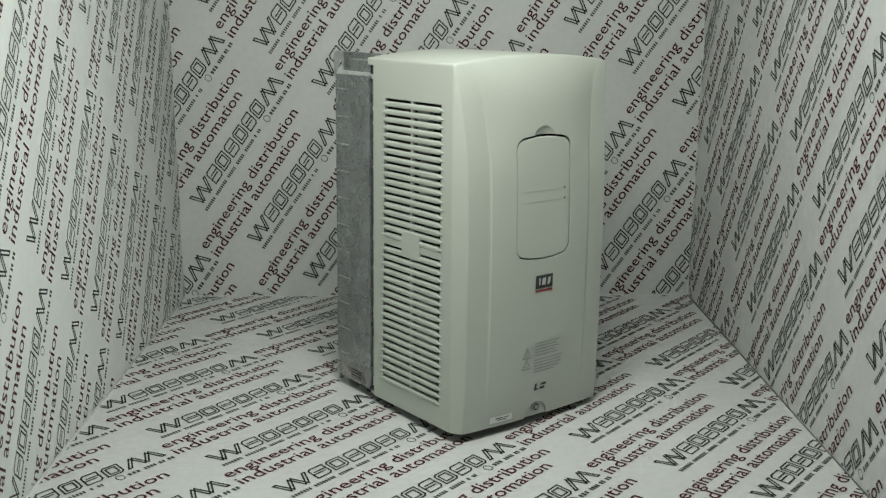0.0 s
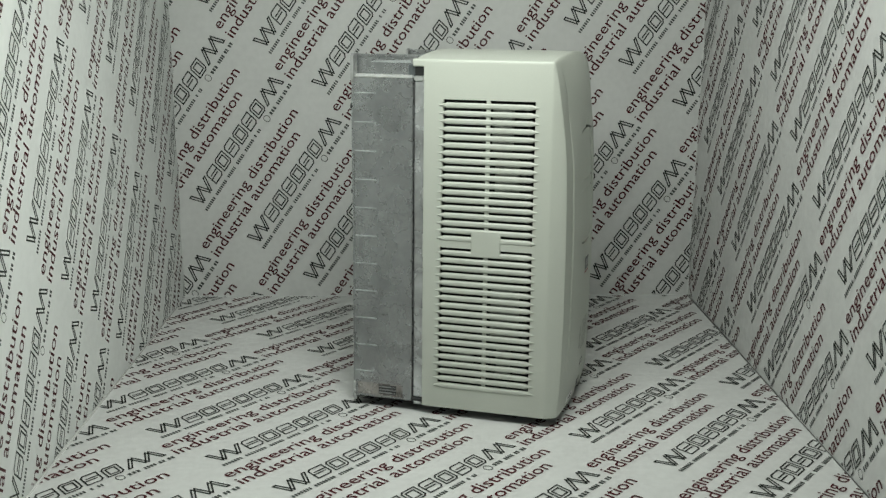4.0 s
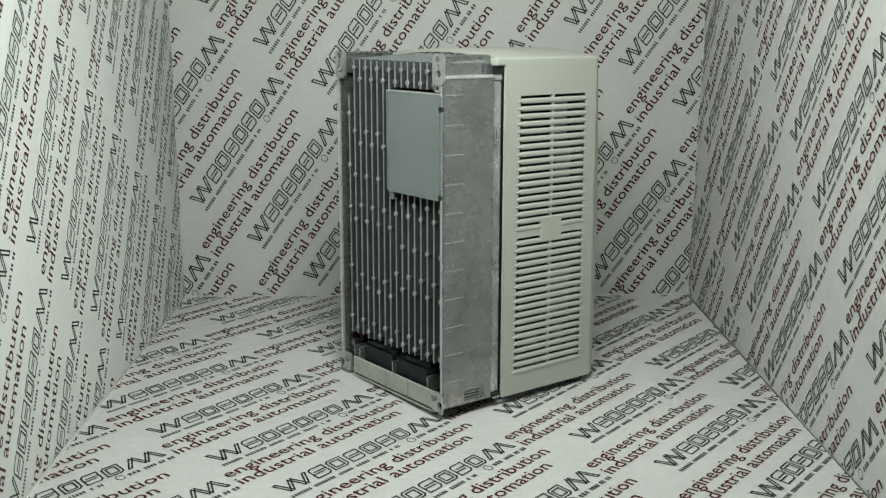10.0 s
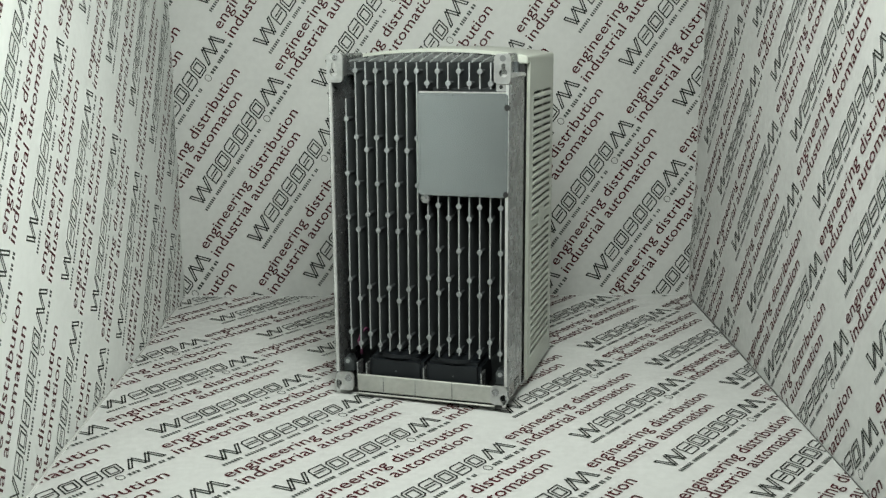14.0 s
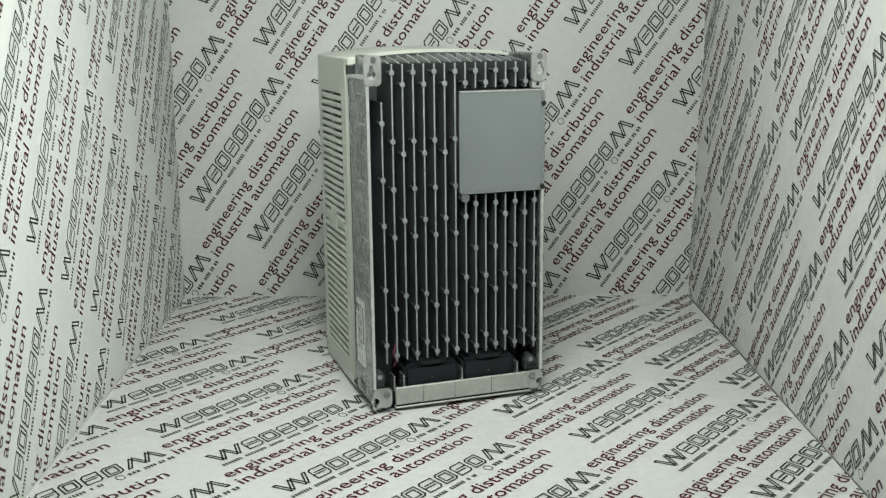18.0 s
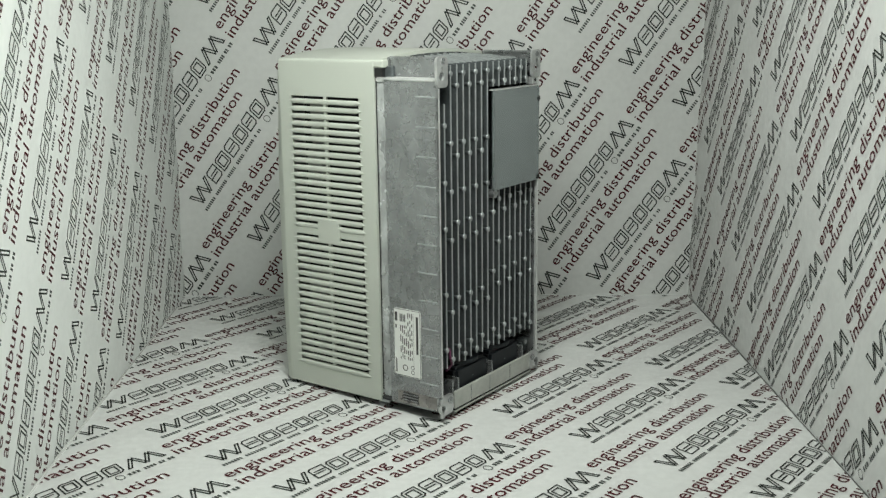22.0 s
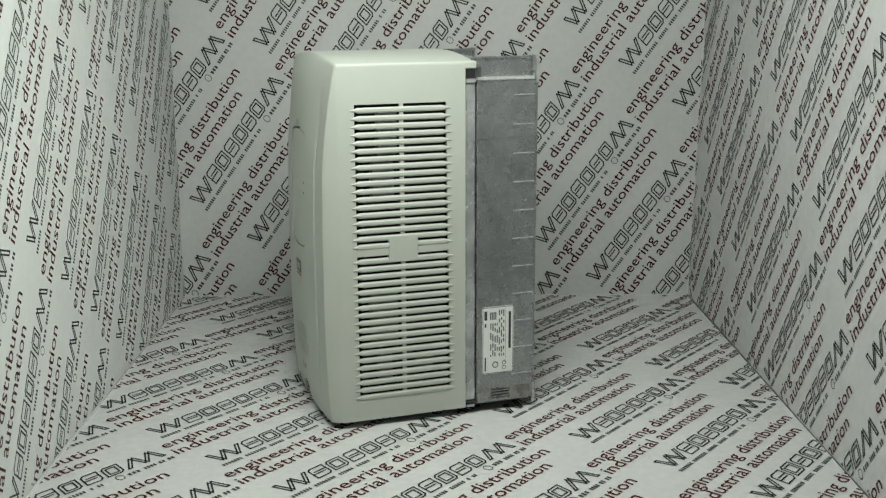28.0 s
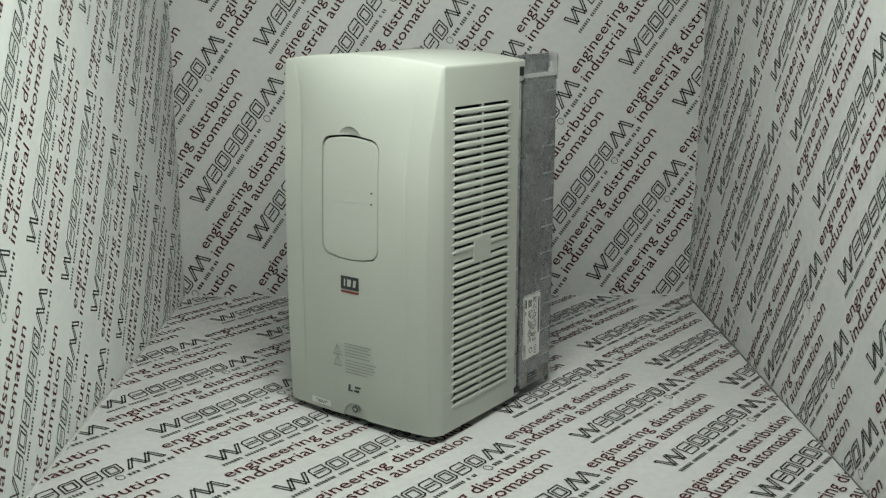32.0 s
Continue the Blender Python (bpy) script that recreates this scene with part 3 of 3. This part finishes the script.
# ---- the heatsink: a cast frame, fins with pin bosses, a plate, two fans and a foot bracket ----
XA, XB, YB = -0.0968, 0.1060, 0.0770
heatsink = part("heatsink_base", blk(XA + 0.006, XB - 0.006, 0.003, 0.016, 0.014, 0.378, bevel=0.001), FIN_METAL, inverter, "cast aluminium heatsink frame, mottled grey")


def casting_wall(x_out, sgn):
    """One side wall: a long face, a set-back head with a ledge, and a proud strip towards the cover."""
    x_in = x_out - sgn * 0.0045
    bm = bmesh.new()
    a, b = sorted((x_out, x_in))
    box(bm, a, b, 0.009, YB - 0.0025, 0.0125, 0.3640, 0.0008)
    wall = part("side_wall", bm, CAST, inverter)
    rim = [(x_in, YB - 0.003), (x_in, YB - 0.0004), (x_in + sgn * 0.0012, YB), (x_out - sgn * 0.0013, YB), (x_out - sgn * 0.0013, YB - 0.003)]
    round_off = [(x_out - sgn * 0.0013, YB - 0.003), (x_out - sgn * 0.0013, YB - 0.0001), (x_out - sgn * 0.0005, YB - 0.0006), (x_out, YB - 0.0018), (x_out, YB - 0.003)]
    part("machined_rim", prism(bmesh.new(), rim, lambda a, b, h: (a, b, 0.030 + h), 0.327), HIGHLIGHT_METAL, wall, "machined rim with its highlight in the pale colour")
    part("rim_corner", prism(bmesh.new(), round_off, lambda a, b, h: (a, b, 0.030 + h), 0.327), CAST, wall)
    a, b = sorted((x_out - sgn * 0.0100, x_out - sgn * 0.0130))
    part("head_wall", blk(a, b, 0.0080, YB - 0.003, 0.3640, 0.3868, bevel=0.0006), CAST, wall)
    a, b = sorted((x_out - sgn * 0.0085, x_out - sgn * 0.0150))
    part("head_flange", blk(a, b, 0.0085, YB - 0.003, 0.3842, 0.3876, bevel=0.0012, segments=2), CAST, wall, "", 40)
    part("head_post", blk(a, b, 0.0068, 0.0105, 0.3650, 0.3868, bevel=0.0010), CAST, wall)
    a, b = sorted((x_out + sgn * 0.0012, x_out - sgn * 0.0125))
    # light falling on the ledge's top is in its pale metal
    part("ledge", blk(a, b, 0.0085, YB - 0.0035, 0.3630, 0.3670, bevel=0.0015, segments=2), HIGHLIGHT_METAL, wall, "ledge with the light from above in its pale colour", 40)
    a, b = sorted((x_out - sgn * 0.0006, x_out - sgn * 0.0100))
    # no opening here: a dark block stands in for the slot's shade
    part("hook_slot_shade", blk(a, b, YR + 0.0006, 0.0066, 0.3668, 0.3760), DARK, wall, "dark block for the shaded slot at the hook")
    # small pale block added for the glint at the ledge's end
    part("slot_lip", blk(*sorted((x_out - sgn * 0.0008, x_in)), YR + 0.0012, 0.0084, 0.3612, 0.3666, bevel=0.0012, segments=2), HIGHLIGHT_METAL, wall, "added pale lip for the glint under the slot", 40)
    a, b = sorted((x_out - sgn * 0.0030, x_in))
    part("edge_strip", blk(a, b, YR + 0.0010, 0.0078, 0.0170, 0.3610, bevel=0.001), STRIP_METAL, wall, "polished strip beside the cover")
    part("strip_groove", blk(*sorted((x_out - sgn * 0.0036, x_in)), 0.0078, 0.0090, 0.0170, 0.3610), DARK, wall)
    a, b = sorted((x_out + sgn * 0.0008, x_in))
    # shade of the foot recess, put in as a dark block
    part("strip_foot", blk(a, b, YR + 0.0010, 0.0095, 0.0130, 0.0168, bevel=0.0008), DARK, wall, "dark block for the shaded foot notch")
    part("foot_tab", blk(a, b, YR + 0.0014, 0.0066, 0.0100, 0.0130, bevel=0.0007), TIP_METAL, wall)
    for k in range(11):
        z = (0.3484 if sgn > 0 else 0.3476) - 0.03055 * k
        a, b = sorted((x_out + sgn * 0.0006, x_in))
        part("cast_rib", blk(a, b, 0.0490, YB - 0.0032, z - 0.0010, z + 0.0006, bevel=0.0005), TIP_METAL, wall)
    for z0, z1 in ((0.3290, 0.3450), (0.2870, 0.3150), (0.1560, 0.1680), (0.0240, 0.0420)):
        a, b = sorted((x_out - sgn * 0.0022, x_in))
        part("strip_clip", blk(a, b, YR + 0.0016, 0.0046, z0, z1, bevel=0.0012, segments=2), STRIP_METAL, wall)
    # a browned band with a small louvre at the foot
    a, b = sorted((x_out + sgn * 0.0002, x_in))
    part("foot_band", blk(a, b, 0.0190, 0.0715, 0.0152, 0.0288), BAND_METAL, wall, "browned patchy band")
    a, b = sorted((x_out + sgn * 0.0004, x_in))
    # near-black block behind the bars in place of a shaded opening
    part("louvre", blk(a, b, 0.0264, 0.0468, 0.0170, 0.0274), DARK, wall, "dark block for the shaded louvre slot")
    for z in (0.0189, 0.0222, 0.0255):
        a, b = sorted((x_out + sgn * 0.0010, x_in))
        part("louvre_bar", blk(a, b, 0.0269, 0.0463, z - 0.0007, z + 0.0007), CAST, wall)


casting_wall(XA, -1)
casting_wall(XB, 1)
part("seam_ridge", blk(XB - 0.003, XB + 0.0007, 0.0135, YB, 0.3040, 0.3052, bevel=0.0003), CAST, heatsink)
xs = [CX - 0.097 + 0.194 * k / 20 for k in range(21)]
bm = prism(bmesh.new(), [(xs[0], 0.360), (xs[-1], 0.360)] + [(x, ZT + crown(x, ZT) - 0.0033) for x in xs[::-1]], lambda a, b, h: (a, -0.004 + h, b), 0.004)
part("dome_closure", bm, CAST, heatsink)
part("top_rail", blk(XA + 0.024, XB - 0.024, 0.003, 0.022, 0.3775, 0.3815, bevel=0.001), CAST, heatsink)


def keyhole_ear(x0, x1, z0, z1, hx, hz, flip):
    bm = bmesh.new()
    outline = rounded(x0, x1, z0, z1, 0.005)
    hole, up = [], -1 if flip else 1
    for k in range(13):
        t = radians(118 + 304 * k / 12)
        hole.append((hx + 0.0046 * math.cos(t), hz + up * 0.0046 * math.sin(t)))
    hole += [(hx + 0.0022, hz + up * 0.0088), (hx + 0.0012, hz + up * 0.0100), (hx - 0.0012, hz + up * 0.0100), (hx - 0.0022, hz + up * 0.0088)]

    def loop(pts, y):
        vs = [bm.verts.new((a, y, b)) for a, b in pts]
        return vs, [bm.edges.new((vs[i], vs[(i + 1) % len(vs)])) for i in range(len(vs))]
    _, e1 = loop(outline, YB + 0.0005)
    _, f1 = loop(hole, YB + 0.0005)
    bmesh.ops.triangle_fill(bm, use_beauty=True, use_dissolve=False, edges=e1 + f1)
    r = bmesh.ops.extrude_face_region(bm, geom=bm.faces[:])
    bmesh.ops.translate(bm, verts=[v for v in r["geom"] if isinstance(v, bmesh.types.BMVert)], vec=(0, -0.0032, 0))
    bmesh.ops.recalc_face_normals(bm, faces=bm.faces)
    return bm


for x0, x1, hx, bx in ((XA - 0.0005, -0.0795, -0.0895, -0.0890), (0.0880, XB + 0.0005, 0.0985, 0.0965)):
    ear = part("mounting_ear", keyhole_ear(x0, x1, 0.3575, 0.3885, hx, 0.3685, False), EAR_METAL, inverter, "cast mounting ear with keyhole")
    part("ear_boss", rod(bmesh.new(), (bx, YB, 0.3838), (bx, YB + 0.0010, 0.3838), 0.0033, 16), CAST, ear)
for x0, x1, hx, bx in ((XA + 0.001, -0.0770, -0.0925, -0.0830), (0.0840, XB - 0.001, 0.1030, 0.0900)):
    ear = part("mounting_ear", keyhole_ear(x0, x1, 0.0085, 0.0300, hx, 0.0160, True), EAR_METAL, inverter, "cast mounting ear with keyhole")
    part("ear_boss", rod(bmesh.new(), (bx, YB, 0.0235), (bx, YB + 0.0018, 0.0235), 0.0040, 16), CAST, ear)
for x in (-0.0855, 0.0945):
    lug = part("corner_lug", rod(bmesh.new(), (x, YB - 0.022, 0.0400), (x, YB - 0.010, 0.0400), 0.0058, 20, 0.0050), FIN_METAL, inverter, "cast screw boss", 30)
    part("screw_hole", rod(bmesh.new(), (x, YB - 0.012, 0.0400), (x, YB - 0.0097, 0.0400), 0.0026, 14), TIP_METAL, lug)
    part("lug_web", blk(x - 0.0062, x + 0.0062, YB - 0.024, YB - 0.0120, 0.0270, 0.0405, bevel=0.0012), FIN_METAL, lug)

BOSS_ODD, BOSS_EVEN = (0.3700, 0.2985, 0.2478, 0.1960, 0.1170, 0.0643), (0.3575, 0.2850, 0.2136, 0.1310, 0.0763)
LOW_ODD, LOW_EVEN = (0.3700, 0.2268, 0.1777, 0.1295, 0.0655), (0.3575, 0.2135, 0.1457, 0.0775)
for k in range(16):
    x = 0.0872 - 0.01158 * k
    foot_z = 0.0565 + 0.0012 * (k % 3)
    spans = [(foot_z, 0.3790)]
    bosses = BOSS_ODD if k % 2 else BOSS_EVEN
    if k == 0:
        spans, bosses = [(foot_z, 0.3400)], (0.3180, 0.2584, 0.2094, 0.1386, 0.0770)
    if k >= 8:
        spans = [(foot_z, 0.2370), (0.3520, 0.3790)] if k < 15 else [(foot_z, 0.2370)]
        bosses = LOW_ODD if k % 2 else LOW_EVEN
    for z0, z1 in spans[::-1]:
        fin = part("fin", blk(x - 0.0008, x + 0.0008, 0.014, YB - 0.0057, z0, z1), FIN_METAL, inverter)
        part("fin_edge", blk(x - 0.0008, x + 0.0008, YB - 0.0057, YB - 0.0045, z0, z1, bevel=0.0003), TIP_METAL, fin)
    for z in bosses:
        if any(z0 <= z <= z1 for z0, z1 in spans):
            bm = bmesh.new()
            rod(bm, (x, 0.056, z), (x, YB - 0.0050, z), 0.0020, 12, 0.0025)
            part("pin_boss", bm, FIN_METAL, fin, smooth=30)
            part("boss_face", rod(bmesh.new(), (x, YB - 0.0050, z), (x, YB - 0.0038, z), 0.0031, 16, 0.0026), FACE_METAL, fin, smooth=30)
    # heads of the fins, bent over at the air outlet
    rise = ZT + crown(x, ZT) - 0.0042 - 0.3790
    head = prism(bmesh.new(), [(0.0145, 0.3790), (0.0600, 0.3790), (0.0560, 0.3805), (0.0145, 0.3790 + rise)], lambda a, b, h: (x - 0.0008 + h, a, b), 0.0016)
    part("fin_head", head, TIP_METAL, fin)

bm = bmesh.new()
prism(bm, [(-0.0950, 0.2415), (-0.0900, 0.2390), (0.0005, 0.2390), (0.0035, 0.2415), (0.0035, 0.3470), (0.0005, 0.3480), (-0.0925, 0.3480), (-0.0950, 0.3455)],
      lambda a, b, h: (a, YB - 0.001 + h, b), 0.0016)
plate = part("back_plate", bm, PLATE_METAL, inverter, "flat grey sheet metal plate")
part("plate_rim", blk(-0.0930, 0.0020, YB - 0.006, YB + 0.0010, 0.3480, 0.3491), HIGHLIGHT_METAL, plate, "bright folded edge")
for x0, x1, z0, z1 in ((-0.0922, -0.0914, 0.2425, 0.3450), (0.0004, 0.0012, 0.2425, 0.3450), (-0.0922, 0.0012, 0.2417, 0.2425), (-0.0922, 0.0012, 0.3450, 0.3458)):
    part("plate_bead", blk(x0, x1, YB, YB + 0.0010, z0, z1, bevel=0.0002), PLATE_METAL, plate)
for x, z in ((-0.0938, 0.3335), (-0.0930, 0.2425)):
    part("plate_notch", rod(bmesh.new(), (x, YB - 0.002, z), (x, YB + 0.0012, z), 0.0030, 12), DARK, plate, "dark notch")
lug = part("plate_lug", blk(-0.0930, -0.0815, YB - 0.010, YB - 0.0005, 0.3500, 0.3580, bevel=0.001), EAR_METAL, inverter, "small cast lug over the plate")
part("lug_hole", rod(bmesh.new(), (-0.0872, YB - 0.004, 0.3545), (-0.0872, YB - 0.0002, 0.3545), 0.0020, 12), DARK, lug)
part("plate_screw", rod(bmesh.new(), (-0.0035, YB - 0.012, 0.2345), (-0.0035, YB - 0.001, 0.2345), 0.0048, 14), CAST, heatsink)

for x0, x1 in ((-0.0640, -0.0006), (0.0028, 0.0672)):
    fan = part("fan", blk(x0, x1, 0.018, 0.0700, 0.0140, 0.0505, bevel=0.004, segments=2), FAN, inverter, "black axial fan")
    part("fan_rim", rod(bmesh.new(), ((x0 + x1) / 2, 0.044, 0.0500), ((x0 + x1) / 2, 0.044, 0.0540), 0.0280, 28), FAN, fan)
    part("fan_hub", rod(bmesh.new(), ((x0 + x1) / 2, 0.044, 0.0505), ((x0 + x1) / 2, 0.044, 0.0555), 0.0120, 20), FAN, fan)
    part("fan_mark", blk((x0 + x1) / 2 - 0.0009, (x0 + x1) / 2 + 0.0009, 0.0695, 0.0702, 0.0335, 0.0350), FIN_METAL, fan, "small pale mark")
for x in (0.0010, 0.0690, -0.0658, 0.0800):
    part("fan_clip", blk(x - 0.0009, x + 0.0009, 0.058, 0.0745, 0.0240, 0.0420, bevel=0.0004), CAST, heatsink)
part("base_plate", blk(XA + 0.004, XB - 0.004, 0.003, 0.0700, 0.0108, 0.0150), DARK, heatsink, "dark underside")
foot = part("foot_bracket", blk(-0.0842, 0.0795, 0.0735, 0.0768, 0.0092, 0.0290, bevel=0.0008), BAR_METAL, inverter, "pale sheet metal foot bracket")
# solid strip coloured as the shade between bracket and lip
part("foot_gap_shade", blk(-0.0830, 0.0785, 0.0690, 0.0748, 0.0068, 0.0096), DARK, foot, "dark block for the shaded gap under the bracket")
part("foot_lip", blk(-0.0820, 0.0800, 0.0690, 0.0768, 0.0050, 0.0070, bevel=0.0007), BAR_METAL, foot)
for x in (-0.0330, 0.0100, 0.0480):
    part("foot_joint", blk(x - 0.0004, x + 0.0004, 0.0763, 0.0771, 0.0098, 0.0284), CAST, foot)
bm = bmesh.new()
ws = [(0.0780, 0.064, 0.050), (0.0760, 0.070, 0.058), (0.0795, 0.071, 0.066), (0.0770, 0.068, 0.074), (0.0735, 0.062, 0.080), (0.0700, 0.052, 0.072), (0.0720, 0.054, 0.060)]
for a, b in zip(ws, ws[1:]):
    rod(bm, a, b, 0.0014, 8)
part("wire", bm, WIRE, heatsink, "thin purple fan wire")

# rating label on the heatsink's flank: bars for its small print
lx = XB + 0.0006
label = part("rating_label", prism(bmesh.new(), rounded(0.0150, 0.0515, 0.0458, 0.1218, 0.002, 4), lambda a, b, h: (XB - 0.0005 + h, a, b), 0.0011), STICKER, inverter, "white rating label with small black print")


def label_bars(name, bars, mat, h):
    bm = bmesh.new()
    for y0, y1, z0, z1 in bars:
        bm.faces.new([bm.verts.new((lx + h, 0.0150 + (a - 0.0165) * 0.924, b + 0.0013)) for a, b in ((y0, z0), (y1, z0), (y1, z1), (y0, z1))])
    part(name, bm, mat, label)


random.seed(5)
bars = [(0.0495, 0.0525, 0.0720, 0.1140), (0.0190, 0.0225, 0.1060, 0.1160), (0.0195, 0.0215, 0.0980, 0.1020), (0.0195, 0.0212, 0.0480, 0.0640), (0.0455, 0.0458, 0.0560, 0.1170)]
for r in range(7):
    y, z = 0.0265 + r * 0.0027, 0.1165 if r > 3 else 0.1020
    while z > 0.066:
        w = random.uniform(0.003, 0.009)
        bars.append((y, y + 0.0013, max(z - w, 0.064), z))
        z -= w + random.uniform(0.0012, 0.005)
for k in range(4):
    bars.append((0.0260 + 0.0022 * k, 0.0274 + 0.0022 * k, 0.1060, 0.1145))
label_bars("label_print", bars, BLACK_INK, 0.0002)
bm = bmesh.new()
for cy, cz, r in ((0.0330, 0.0545, 0.0036), (0.0440, 0.0560, 0.0024), (0.0440, 0.0505, 0.0024)):
    for k in range(14):
        t0, t1 = 2 * math.pi * k / 14, 2 * math.pi * (k + 1) / 14
        bm.faces.new([bm.verts.new((lx + 0.0002, 0.0150 + (cy - 0.0165) * 0.924 + q * math.cos(t), cz + 0.0013 + q * math.sin(t))) for q, t in ((r, t0), (r, t1), (r * 0.72, t1), (r * 0.72, t0))])
part("label_mark", bm, BLACK_INK, label)
for y0, y1, z0, z1 in ((0.0160, 0.0505, 0.0463, 0.0468), (0.0160, 0.0505, 0.1208, 0.1213), (0.0155, 0.0160, 0.0463, 0.1213), (0.0505, 0.0510, 0.0463, 0.1213)):
    part("label_border", blk(lx - 0.0004, lx + 0.0002, y0, y1, z0, z1), BLACK_INK, label)

# the low disc under the drive
turntable = tagged(part("turntable", rod(bmesh.new(), (0, 0, 0.0006), (0, 0, 0.0093), 0.056, 48), DARK), "low dark turntable disc under the drive", "turntable")


def motions():
    """The turntable turns the drive steadily counter-clockwise, seen from above; its axle leans a little."""
    rows, disc = [], []
    for k in range(0, 33):
        spin = pose(AXIS[0], AXIS[1], 0.0, *LEAN, 0) @ pose(0, 0, 0, 0, 0, 36.0 + 8.945 * k)
        rows.append((float(k), spin @ SEAT))
        disc.append((float(k), spin))
    walk(inverter, rows)
    walk(turntable, disc)


AXIS, LEAN = (0.0016, -0.3608), (-1.2, -0.3)
SEAT = pose(-0.0016, -0.0029, -0.0029, 0.5, 0.5, 0)
motions()
